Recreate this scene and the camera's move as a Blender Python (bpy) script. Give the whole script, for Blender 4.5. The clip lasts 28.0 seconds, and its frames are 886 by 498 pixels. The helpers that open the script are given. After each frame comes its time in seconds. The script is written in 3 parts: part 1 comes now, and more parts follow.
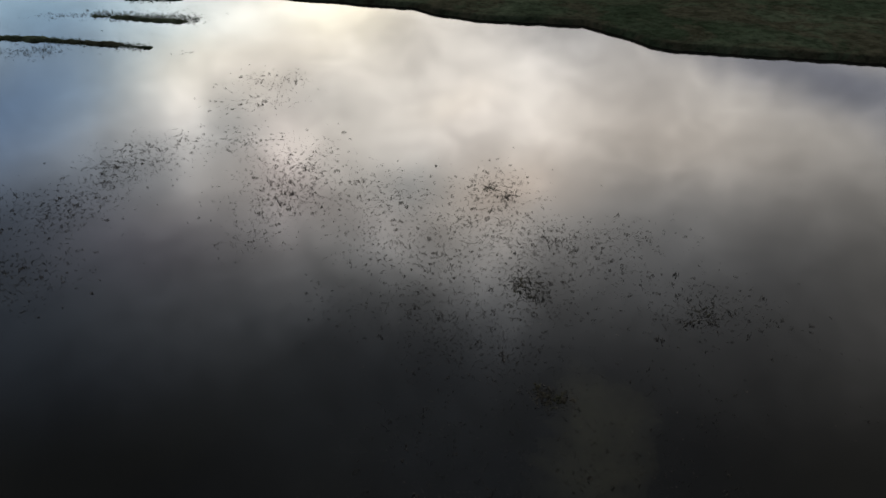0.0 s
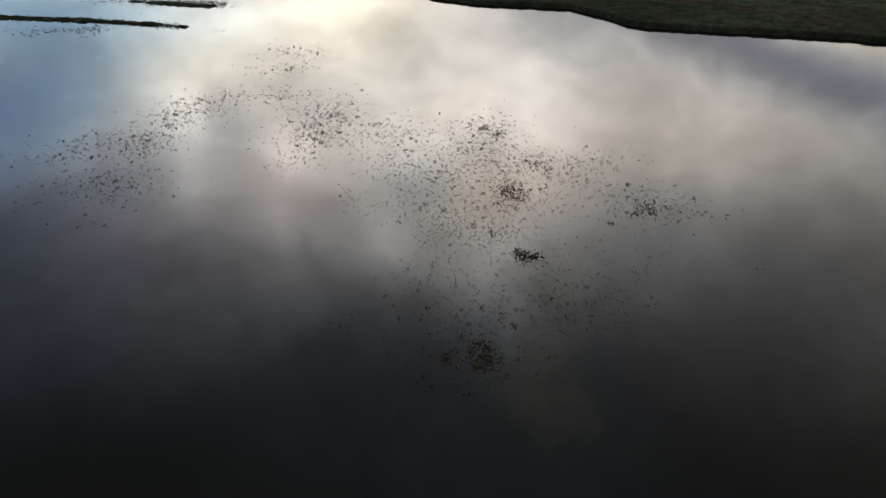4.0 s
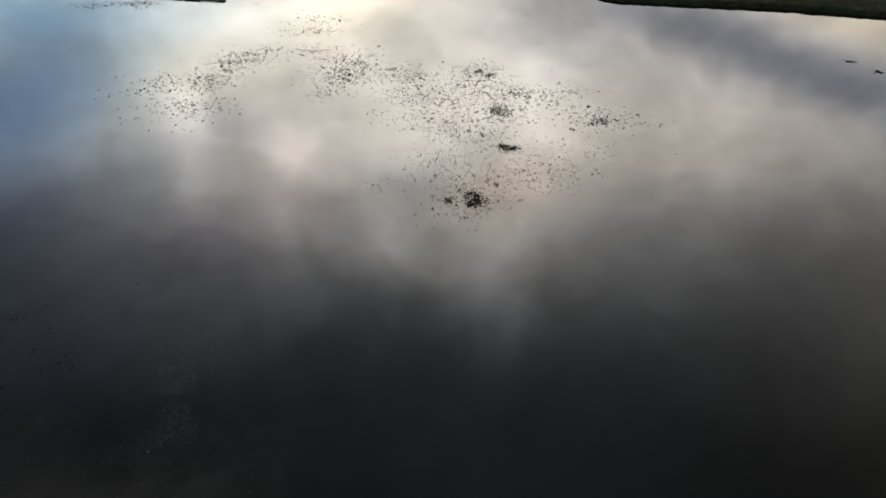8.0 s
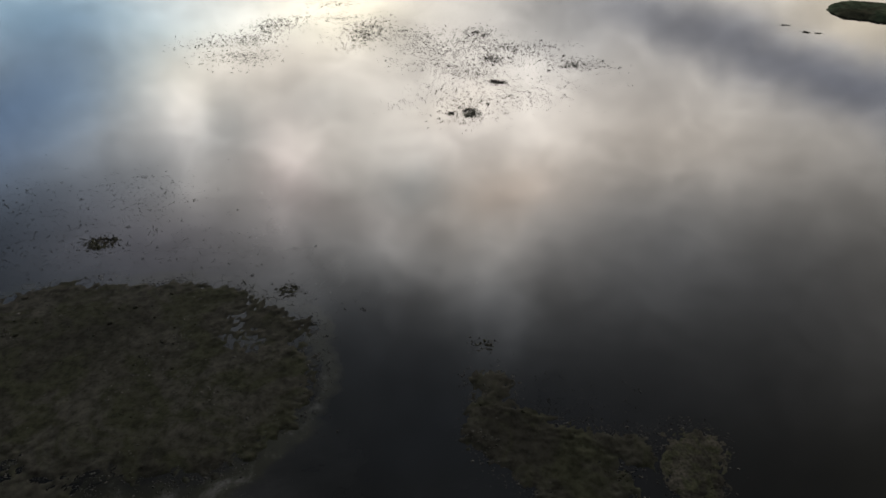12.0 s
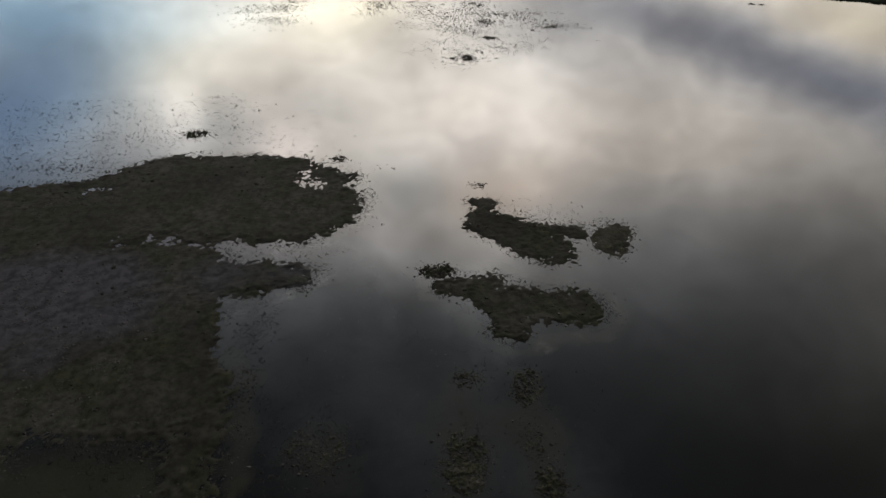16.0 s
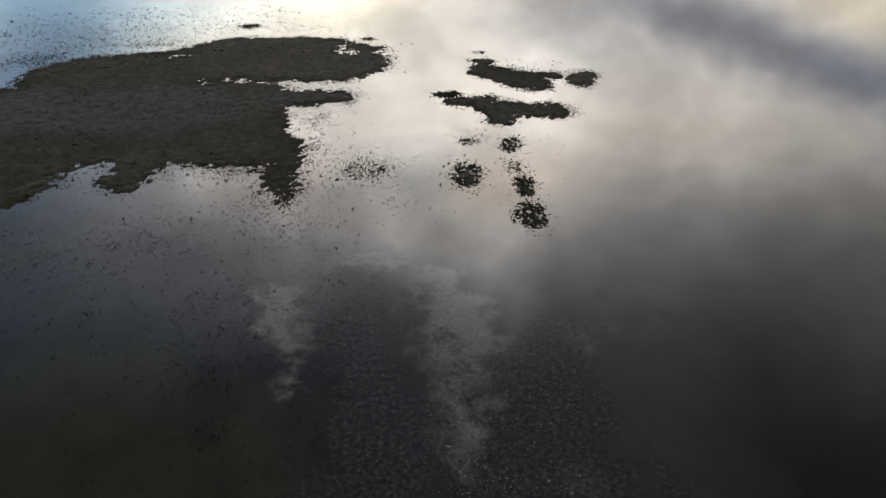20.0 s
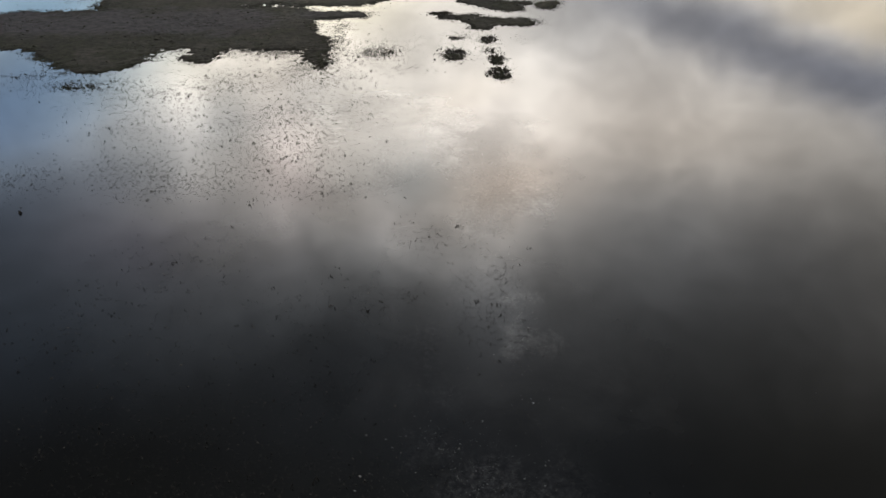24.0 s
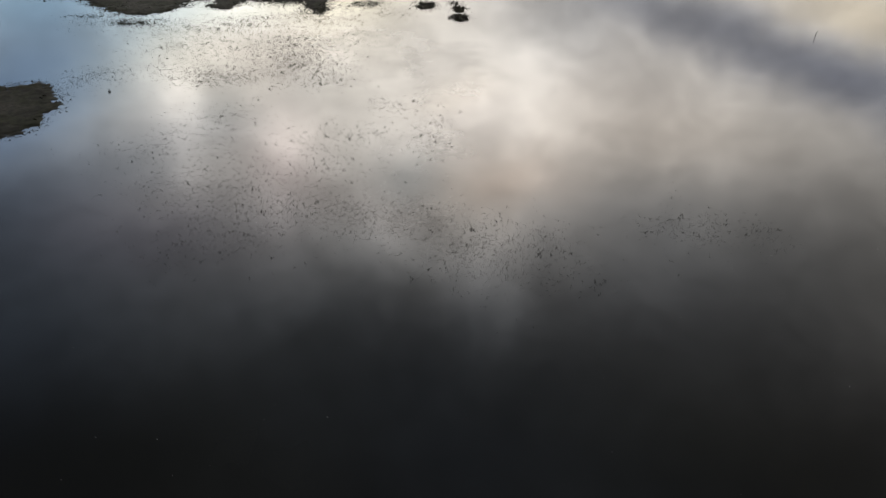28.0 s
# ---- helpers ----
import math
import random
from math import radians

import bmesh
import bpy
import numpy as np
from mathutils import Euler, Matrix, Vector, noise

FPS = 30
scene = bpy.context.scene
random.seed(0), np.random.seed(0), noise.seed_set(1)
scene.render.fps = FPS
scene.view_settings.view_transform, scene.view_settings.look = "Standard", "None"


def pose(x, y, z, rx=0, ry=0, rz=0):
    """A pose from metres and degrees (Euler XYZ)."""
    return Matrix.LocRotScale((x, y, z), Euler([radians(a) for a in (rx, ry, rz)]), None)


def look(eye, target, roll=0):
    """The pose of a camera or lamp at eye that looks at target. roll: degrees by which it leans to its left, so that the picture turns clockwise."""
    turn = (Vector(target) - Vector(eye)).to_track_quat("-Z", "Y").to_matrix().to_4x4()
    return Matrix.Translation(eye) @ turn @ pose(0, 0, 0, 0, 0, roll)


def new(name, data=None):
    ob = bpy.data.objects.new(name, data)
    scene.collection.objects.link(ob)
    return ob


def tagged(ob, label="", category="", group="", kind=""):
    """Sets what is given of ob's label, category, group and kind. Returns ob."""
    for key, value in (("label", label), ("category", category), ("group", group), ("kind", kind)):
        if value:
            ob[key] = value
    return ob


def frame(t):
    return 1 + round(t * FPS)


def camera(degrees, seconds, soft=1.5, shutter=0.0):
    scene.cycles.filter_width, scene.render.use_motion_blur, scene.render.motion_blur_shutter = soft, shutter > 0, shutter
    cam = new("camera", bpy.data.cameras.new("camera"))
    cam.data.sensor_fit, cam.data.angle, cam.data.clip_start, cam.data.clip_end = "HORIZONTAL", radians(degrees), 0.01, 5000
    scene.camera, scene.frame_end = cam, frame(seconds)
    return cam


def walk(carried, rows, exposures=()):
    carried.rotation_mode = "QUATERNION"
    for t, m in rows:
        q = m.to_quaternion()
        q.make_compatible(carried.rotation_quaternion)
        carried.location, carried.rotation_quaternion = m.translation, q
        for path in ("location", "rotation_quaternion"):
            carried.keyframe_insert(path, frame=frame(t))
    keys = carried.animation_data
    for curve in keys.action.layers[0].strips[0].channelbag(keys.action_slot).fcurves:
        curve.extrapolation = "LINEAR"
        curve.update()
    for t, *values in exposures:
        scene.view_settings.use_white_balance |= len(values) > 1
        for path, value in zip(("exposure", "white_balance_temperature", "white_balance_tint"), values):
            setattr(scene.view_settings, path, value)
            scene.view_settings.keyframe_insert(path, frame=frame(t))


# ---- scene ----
cam = camera(70.9, 28.0, soft=1.6)
# seconds, eye x y z, tilt down, turn to the left, lean (metres, degrees)
PATH = [
    (0, 0.487, 25.865, 19.578, 33.807, -0.135, -0.239),
    (1, 0.424, 23.970, 19.573, 33.703, -0.164, -0.252),
    (2, 0.367, 21.420, 19.582, 33.627, -0.131, -0.258),
    (3, 0.289, 18.342, 19.661, 33.581, -0.154, -0.235),
    (4, 0.204, 14.932, 19.762, 33.582, -0.176, -0.249),
    (5, 0.177, 11.335, 19.846, 33.580, -0.115, -0.345),
    (6, 0.151, 7.624, 19.936, 33.605, -0.046, -0.467),
    (7, 0.100, 3.825, 20.007, 33.666, 0.023, -0.461),
    (8, -0.000, -0.000, 20.000, 33.682, -0.000, -0.357),
    (9, -0.071, -3.824, 19.962, 33.618, 0.032, -0.297),
    (10, -0.205, -7.728, 19.960, 33.604, -0.007, -0.327),
    (11, -0.301, -11.717, 20.023, 33.588, 0.037, -0.347),
    (12, -0.381, -15.658, 20.051, 33.592, 0.034, -0.386),
    (13, -0.538, -19.696, 20.089, 33.573, -0.023, -0.360),
    (14, -0.764, -23.761, 20.118, 33.601, -0.138, -0.316),
    (15, -0.992, -27.798, 20.113, 33.617, -0.252, -0.222),
    (16, -1.194, -31.685, 19.973, 33.533, -0.441, -0.068),
    (17, -1.356, -35.635, 19.516, 33.567, -0.423, -0.021),
    (18, -1.439, -39.593, 18.702, 33.808, -0.272, -0.141),
    (19, -1.390, -43.590, 17.565, 34.179, 0.108, -0.310),
    (20, -1.392, -47.800, 16.361, 34.337, 0.421, -0.527),
    (21, -1.451, -51.969, 15.309, 34.953, 0.648, -0.706),
    (22, -1.460, -56.033, 14.717, 34.890, 0.646, -0.626),
    (23, -1.367, -60.030, 14.491, 34.454, 0.319, -0.445),
    (24, -1.204, -63.969, 14.382, 34.181, -0.052, -0.247),
    (25, -0.877, -67.811, 14.291, 34.234, -0.269, -0.057),
    (26, -0.347, -71.670, 14.308, 34.365, -0.399, 0.165),
    (27, 0.352, -75.415, 14.423, 34.587, -0.517, 0.387),
    (28, 1.045, -78.757, 14.612, 34.556, -0.512, 0.479),
]
walk(cam, [(t, pose(x, y, z, 90 - tilt, 0, turn) @ pose(0, 0, 0, 0, 0, lean))
           for t, x, y, z, tilt, turn, lean in PATH],
     [(0, 0.0), (17, -0.02), (19, 0.08), (21, 0.16), (24, 0.12), (28, 0.04)])

# ---- sky and sun ----
SUN_AZ, SUN_EL = -10.0, 4.0     # degrees; azimuth from +y, positive towards +x


def sky():
    world = bpy.data.worlds.new("evening_sky")
    scene.world = world
    world.use_nodes = True
    nt = world.node_tree
    nt.nodes.clear()
    add, link = nt.nodes.new, nt.links.new

    def math_node(op, a, b=None):
        n = add("ShaderNodeMath")
        n.operation = op
        for k, v in enumerate((a, b)):
            if v is None:
                continue
            if isinstance(v, (int, float)):
                n.inputs[k].default_value = v
            else:
                link(v, n.inputs[k])
        return n.outputs[0]

    coord = add("ShaderNodeTexCoord").outputs["Generated"]
    xyz = add("ShaderNodeSeparateXYZ")
    link(coord, xyz.inputs[0])
    az = math_node("MULTIPLY", math_node("ARCTAN2", xyz.outputs[0], xyz.outputs[1]), 180 / math.pi)
    el = math_node("MULTIPLY", math_node("ARCSINE", xyz.outputs[2]), 180 / math.pi)
    flat = add("ShaderNodeCombineXYZ")
    link(az, flat.inputs[0])
    link(el, flat.inputs[1])

    # ragged cloud edges: the plan of the sky is pushed about by noise at two scales
    def push(src, scale, amount, detail):
        n = add("ShaderNodeTexNoise")
        n.inputs["Scale"].default_value, n.inputs["Detail"].default_value = scale, detail
        n.inputs["Roughness"].default_value = 0.55
        link(src, n.inputs["Vector"])
        v = add("ShaderNodeVectorMath")
        v.operation = "MULTIPLY_ADD"
        link(n.outputs["Color"], v.inputs[0])
        v.inputs[1].default_value = (amount, amount, 0)
        off = add("ShaderNodeVectorMath")
        off.operation = "ADD"
        link(src, off.inputs[0])
        off.inputs[1].default_value = (-amount / 2, -amount / 2, 0)
        link(off.outputs[0], v.inputs[2])
        return v.outputs[0]

    warped = push(push(flat.outputs[0], 0.12, 3.0, 3), 0.5, 1.0, 4)
    wsep = add("ShaderNodeSeparateXYZ")
    link(warped, wsep.inputs[0])

    def vec(op, a, b=None, c=None):
        n = add("ShaderNodeVectorMath")
        n.operation = op
        for k, v in enumerate((a, b, c)):
            if isinstance(v, tuple):
                n.inputs[k].default_value = v
            elif v is not None:
                link(v, n.inputs[k])
        return n

    def lobe(a, e, ra, re, turn):
        """A soft heap of cloud: 1 at its middle, falling off as a bell."""
        m = add("ShaderNodeMapping")
        m.vector_type = "TEXTURE"
        m.inputs["Location"].default_value = (a, e, 0)
        m.inputs["Rotation"].default_value = (0, 0, radians(turn))
        m.inputs["Scale"].default_value = (ra, re, 1)
        link(warped, m.inputs[0])
        r2 = vec("DOT_PRODUCT", m.outputs[0], m.outputs[0]).outputs["Value"]
        return math_node("POWER", 2.0, math_node("MULTIPLY", r2, -0.7213))

    # brightness of the cloud sheet in stops: a cubic of the elevation, then banks that thin it or thicken it
    c0, c1, c2, c3 = [1.574, -5.198, -4.758, 5.940]
    low = add("ShaderNodeClamp")
    link(wsep.outputs[1], low.inputs[0])
    low.inputs[1].default_value, low.inputs[2].default_value = 11, 58
    q = math_node("SUBTRACT", math_node("DIVIDE", low.outputs[0], 30.0), 1.0)
    sheet = math_node("ADD", math_node("MULTIPLY", math_node("ADD", math_node("MULTIPLY", math_node("ADD", math_node("MULTIPLY", q, c3), c2), q), c1), q), c0)
    stops = add("ShaderNodeCombineXYZ")
    for k, warm in enumerate((0.10, 0.0, -0.14)):
        link(math_node("ADD", sheet, warm), stops.inputs[k])
    stops = stops.outputs[0]
    # azimuth, elevation, half widths, tilt in degrees; stops of red, green, blue
    broad = [
        (-45.9, 27.7, 9.7, 11.5, 20, (-3.08, -2.76, -2.38)),
        (-16.0, 17.8, 6.9, 5.5, 5, (-0.36, -0.38, -0.43)),
        (0.7, 23.7, 8.1, 2.6, -16, (0.89, 0.89, 0.89)),
        (21.8, 23.2, 8.7, 3.3, -1, (0.19, 0.12, 0.04)),
        (42.2, 28.8, 10.0, 14.6, -12, (-1.56, -1.56, -1.56)),
        (-45.6, 44.4, 14.6, 4.1, 16, (-1.93, -1.93, -1.93)),
        (41.2, 35.8, 8.5, 4.1, -23, (0.60, 0.60, 0.60)),
        (-30.3, 29.8, 7.4, 3.2, 13, (-0.53, -0.59, -0.46)),
        (-21.8, 42.2, 12.9, 4.4, 12, (-0.73, -0.73, -0.73)),
        (6.9, 31.8, 6.7, 4.8, -12, (1.12, 1.07, 1.03)),
        (0.8, 52.5, 65.9, 9.8, 13, (0.72, 1.02, 1.44)),
    ]
    veils = [
        (-33.0, 15.6, 5.6, 3.0, -14, (-1.60, -1.12, -0.66)),
        (-32.4, 10.6, 6.0, 2.0, 6, (-0.66, -0.16, 0.18)),
        (-23.6, 21.6, 1.8, 3.4, 10, (0.85, 0.82, 0.80)),
        (-8.5, 10.6, 4.2, 3.2, 2, (1.00, 0.97, 0.78)),
        (-19.0, 11.5, 5.0, 2.0, 3, (0.29, 0.39, 0.45)),
        (-4.0, 14.3, 4.1, 1.7, 4, (-0.63, -0.63, -0.63)),
        (11.0, 13.8, 4.9, 2.4, 9, (-0.92, -0.87, -0.79)),
        (17.9, 18.5, 5.9, 3.5, -5, (-0.74, -0.74, -0.72)),
        (24.2, 13.8, 9.2, 1.6, 14, (-1.84, -1.72, -1.45)),
        (36.0, 16.9, 4.8, 1.4, 18, (-0.68, -0.58, -0.36)),
        (33.4, 11.5, 4.2, 1.5, 12, (0.19, 0.11, -0.07)),
    ]
    wisps = [
        (-6.4, 31.4, 3.8, 2.1, 4, (0.74, 0.71, 0.71)),
        (-5.4, 34.1, 3.4, 1.5, 16, (0.89, 0.89, 0.89)),
        (4.8, 37.7, 3.7, 3.8, -9, (1.26, 1.26, 1.26)),
        (-15.6, 37.5, 8.3, 2.9, -8, (0.49, 0.49, 0.49)),
        (19.9, 36.9, 7.0, 4.1, -10, (0.41, 0.41, 0.41)),
        (-15.6, 26.2, 2.9, 5.0, 5, (0.96, 0.89, 0.91)),
        (-13.9, 28.1, 4.0, 1.4, 24, (-0.58, -0.61, -0.61)),
        (2.4, 22.6, 3.2, 2.9, 1, (-0.68, -0.70, -0.70)),
        (-24.8, 15.6, 4.2, 2.2, -10, (0.12, 0.10, 0.02)),
        (-38.5, 19.0, 5.0, 3.5, -10, (-0.05, 0.15, 0.42)),
        (-30.2, 23.9, 10.2, 1.9, -10, (-0.60, -0.54, -0.46)),
        (30.0, 36.0, 15.0, 9.0, 0, (-0.14, -0.04, 0.12)),
    ]
    scud = [
        (-20.3, 21.2, 1.9, 2.4, 20, (-0.22, -0.18, -0.15)),
        (-12.8, 19.6, 3.0, 1.5, 8, (-0.30, -0.27, -0.24)),
        (-3.0, 28.4, 2.4, 1.4, -8, (-0.40, -0.33, -0.28)),
        (7.0, 28.2, 5.0, 1.8, -6, (0.14, 0.03, -0.06)),
        (1.2, 20.6, 3.0, 1.2, -14, (0.28, 0.26, 0.22)),
        (-8.4, 35.6, 2.6, 0.9, 24, (0.45, 0.45, 0.45)),
        (9.0, 40.5, 2.2, 2.2, -20, (0.40, 0.40, 0.40)),
    ]
    for a, e, ra, re, turn, rgb in broad + veils + wisps + scud:
        stops = vec("MULTIPLY_ADD", lobe(a, e, ra, re, turn), rgb, stops).outputs[0]
    # billows inside the sheet
    n = add("ShaderNodeTexNoise")
    n.inputs["Scale"].default_value, n.inputs["Detail"].default_value, n.inputs["Roughness"].default_value = 0.13, 6, 0.55
    link(warped, n.inputs["Vector"])
    bill = math_node("MULTIPLY", math_node("SUBTRACT", n.outputs[0], 0.5), 1.1)
    n = add("ShaderNodeTexNoise")
    n.inputs["Scale"].default_value, n.inputs["Detail"].default_value, n.inputs["Roughness"].default_value = 0.34, 7, 0.6
    n.inputs["Distortion"].default_value = 0.7
    link(vec("MULTIPLY", warped, (0.7, 1.5, 1.0)).outputs[0], n.inputs["Vector"])
    bill = math_node("ADD", bill, math_node("MULTIPLY", math_node("SUBTRACT", n.outputs[0], 0.5), 0.85))
    each = add("ShaderNodeSeparateXYZ")
    link(stops, each.inputs[0])
    front = add("ShaderNodeCombineXYZ")
    for k in range(3):
        link(math_node("POWER", 2.0, math_node("ADD", each.outputs[k], bill)), front.inputs[k])
    # away from the sunset the sheet is evenly dull
    side = add("ShaderNodeMapRange")
    side.interpolation_type = "SMOOTHSTEP"
    link(math_node("ABSOLUTE", az), side.inputs["Value"])
    side.inputs["From Min"].default_value, side.inputs["From Max"].default_value = 42, 95
    whole = add("ShaderNodeMix")
    whole.data_type = "RGBA"
    link(side.outputs[0], whole.inputs[0])
    link(front.outputs[0], whole.inputs[6])
    whole.inputs[7].default_value = (0.20, 0.21, 0.235, 1)

    clouds = add("ShaderNodeBackground")
    link(whole.outputs[2], clouds.inputs[0])
    air = add("ShaderNodeTexSky")
    air.sky_type, air.sun_disc = "NISHITA", False
    air.sun_elevation, air.sun_rotation = radians(SUN_EL), radians(SUN_AZ)
    clear = add("ShaderNodeBackground")
    link(air.outputs[0], clear.inputs[0])
    clear.inputs[1].default_value = 0.12
    both = add("ShaderNodeMixShader")
    gap = math_node("MULTIPLY", lobe(-35, 15, 8, 3.2, -9), 0.2)       # the rift of blue
    link(gap, both.inputs[0])
    link(clouds.outputs[0], both.inputs[1])
    link(clear.outputs[0], both.inputs[2])
    out = add("ShaderNodeOutputWorld")
    link(both.outputs[0], out.inputs[0])


sky()
sun_data = bpy.data.lights.new("sun", "SUN")
sun_data.energy, sun_data.angle, sun_data.color = 0.5, radians(8), (1.0, 0.86, 0.70)
sun = new("sun", sun_data)
sa, se = radians(SUN_AZ), radians(SUN_EL)
sun.matrix_world = look((0, 0, 0), (-math.sin(sa) * math.cos(se), -math.cos(sa) * math.cos(se), -math.sin(se)))
scene.view_settings.exposure = 0.0


# ---- noise for the lie of the land ----
def lattice(ix, iy, seed):
    h = (ix.astype(np.int64) * 374761393 + iy.astype(np.int64) * 668265263 + seed * 974634541) & 0xFFFFFFFF
    h = ((h ^ (h >> 13)) * 1274126177) & 0xFFFFFFFF
    return ((h ^ (h >> 16)) & 0xFFFFFF) / float(0xFFFFFF)


def smooth_noise(x, y, seed):
    ix, iy = np.floor(x), np.floor(y)
    fx, fy = x - ix, y - iy
    fx, fy = fx * fx * fx * (fx * (fx * 6 - 15) + 10), fy * fy * fy * (fy * (fy * 6 - 15) + 10)
    a = lattice(ix, iy, seed) * (1 - fx) + lattice(ix + 1, iy, seed) * fx
    b = lattice(ix, iy + 1, seed) * (1 - fx) + lattice(ix + 1, iy + 1, seed) * fx
    return (a * (1 - fy) + b * fy) * 2 - 1


def fbm(x, y, size, octaves=4, seed=1, gain=0.5):
    """Noise in -1..1 whose largest lumps are about size metres."""
    x, y = np.asarray(x, float), np.asarray(y, float)
    total, amp, norm = 0, 1.0, 0.0
    c, s = math.cos(0.6), math.sin(0.6)
    for k in range(octaves):
        total = total + amp * smooth_noise(x / size, y / size, seed + 17 * k)
        norm += amp
        amp *= gain
        size *= 0.5
        x, y = c * x - s * y, s * x + c * y
    return total / norm


def capsules(x, y, shapes, soft=0.6):
    """Metres inside (positive) or outside of a smooth union of round-ended bars (x1, y1, x2, y2, radius)."""
    total = 0
    for x1, y1, x2, y2, r in shapes:
        dx, dy = x2 - x1, y2 - y1
        h = np.clip(((x - x1) * dx + (y - y1) * dy) / max(dx * dx + dy * dy, 1e-9), 0, 1)
        s = r - np.hypot(x - x1 - h * dx, y - y1 - h * dy)
        total = total + np.exp(np.clip(s / soft, -60, 60))
    return soft * np.log(total + 1e-20)


# ---- materials ----
def material(name):
    m = bpy.data.materials.new(name)
    m.use_nodes = True
    m.node_tree.nodes.clear()
    return m, m.node_tree.nodes.new, m.node_tree.links.new


def noise_node(add, link, pos, scale, detail=4, rough=0.55, distortion=0.0):
    n = add("ShaderNodeTexNoise")
    n.inputs["Scale"].default_value, n.inputs["Detail"].default_value = scale, detail
    n.inputs["Roughness"].default_value, n.inputs["Distortion"].default_value = rough, distortion
    link(pos, n.inputs["Vector"])
    return n.outputs[0]


def ramp_node(add, link, src, stops):
    r = add("ShaderNodeValToRGB")
    while len(r.color_ramp.elements) < len(stops):
        r.color_ramp.elements.new(0.5)
    for e, (p, c) in zip(r.color_ramp.elements, stops):
        e.position, e.color = p, (*c, 1)
    link(src, r.inputs[0])
    return r.outputs[0]


def mix_node(add, link, fac, a, b, mode="MIX"):
    m = add("ShaderNodeMix")
    m.data_type, m.blend_type = "RGBA", mode
    if isinstance(fac, float):
        m.inputs[0].default_value = fac
    else:
        link(fac, m.inputs[0])
    for k, v in ((6, a), (7, b)):
        if isinstance(v, tuple):
            m.inputs[k].default_value = (*v, 1)
        else:
            link(v, m.inputs[k])
    return m.outputs[2]


def earth(name, dark, mid, light, green, rough=0.9, gloss=0.04, grain=5.0, bump=0.6, patch=0.25, film=None):
    """Mud, algae mat, turf: three tones in large patches, a fourth for growth, fine grain and relief."""
    m, add, link = material(name)
    pos = add("ShaderNodeNewGeometry").outputs["Position"]
    big = noise_node(add, link, pos, patch, 5, 0.6, 0.4)
    small = noise_node(add, link, pos, grain, 5, 0.65)
    tone = ramp_node(add, link, big, [(0.40, dark), (0.5, mid), (0.61, light)])
    growth = ramp_node(add, link, noise_node(add, link, pos, patch * 2.3, 5, 0.65, 0.8), [(0.47, (0, 0, 0)), (0.57, (1, 1, 1))])
    tone = mix_node(add, link, growth, tone, green)
    speck = ramp_node(add, link, small, [(0.38, (0.4, 0.4, 0.4)), (0.5, (1, 1, 1)), (0.75, (1.0, 1.0, 1.0))])
    tone = mix_node(add, link, 0.6, tone, speck, "MULTIPLY")
    clods = ramp_node(add, link, noise_node(add, link, pos, patch * 11, 5, 0.65, 0.3), [(0.38, (0.62, 0.62, 0.62)), (0.49, (0.98, 0.98, 0.98)), (0.64, (1.34, 1.34, 1.34))])
    tone = mix_node(add, link, 1.0, tone, clods, "MULTIPLY")
    if film:    # a film of dried grey silt over part of it
        lay = add("ShaderNodeAttribute")
        lay.attribute_name = "film"
        veil = mix_node(add, link, 1.0, clods, film, "MULTIPLY")
        tone = mix_node(add, link, lay.outputs["Fac"], tone, veil)
    b = add("ShaderNodeBsdfPrincipled")
    link(tone, b.inputs["Base Color"])
    b.inputs["Roughness"].default_value = rough
    b.inputs["Specular IOR Level"].default_value = gloss
    bp = add("ShaderNodeBump")
    bp.inputs["Strength"].default_value, bp.inputs["Distance"].default_value = bump, 0.06
    link(small, bp.inputs["Height"])
    link(bp.outputs[0], b.inputs["Normal"])
    out = add("ShaderNodeOutputMaterial")
    link(b.outputs[0], out.inputs[0])
    return m


MUD = earth("algae_mud", (0.0158, 0.0152, 0.0116), (0.0218, 0.0210, 0.0160), (0.0305, 0.0293, 0.0235), (0.0190, 0.0198, 0.0118), patch=0.15, grain=3.5, gloss=0.04, bump=0.3, rough=0.9,
            film=(0.0350, 0.0338, 0.0388))
CLUMP = earth("dark_weed_clump", (0.018, 0.0167, 0.0130), (0.029, 0.0268, 0.0207), (0.042, 0.0384, 0.0300), (0.029, 0.0300, 0.0170), grain=8, patch=0.8)
TURF = earth("wet_turf", (0.021, 0.030, 0.018), (0.031, 0.042, 0.026), (0.045, 0.056, 0.036), (0.036, 0.036, 0.024), gloss=0.0, grain=1.6, patch=0.06, bump=0.2)
BED = earth("lake_mud", (0.018, 0.018, 0.017), (0.024, 0.024, 0.021), (0.034, 0.033, 0.028), (0.022, 0.024, 0.014), grain=3, patch=0.12)


def weed_material(name, a, b):
    m, add, link = material(name)
    rnd = add("ShaderNodeNewGeometry").outputs["Random Per Island"]
    tone = ramp_node(add, link, rnd, [(0.0, a), (1.0, b)])
    p = add("ShaderNodeBsdfPrincipled")
    link(tone, p.inputs["Base Color"])
    p.inputs["Roughness"].default_value, p.inputs["Specular IOR Level"].default_value = 0.75, 0.2
    out = add("ShaderNodeOutputMaterial")
    link(p.outputs[0], out.inputs[0])
    return m


WEED = weed_material("water_weed", (0.014, 0.0122, 0.0095), (0.042, 0.036, 0.027))
CRUMB = weed_material("mud_crumbs", (0.013, 0.012, 0.010), (0.036, 0.033, 0.027))
PALE_FLECK = weed_material("pale_flecks", (0.05, 0.05, 0.048), (0.26, 0.26, 0.25))
GRASS = weed_material("bank_grass", (0.018, 0.026, 0.014), (0.040, 0.054, 0.031))


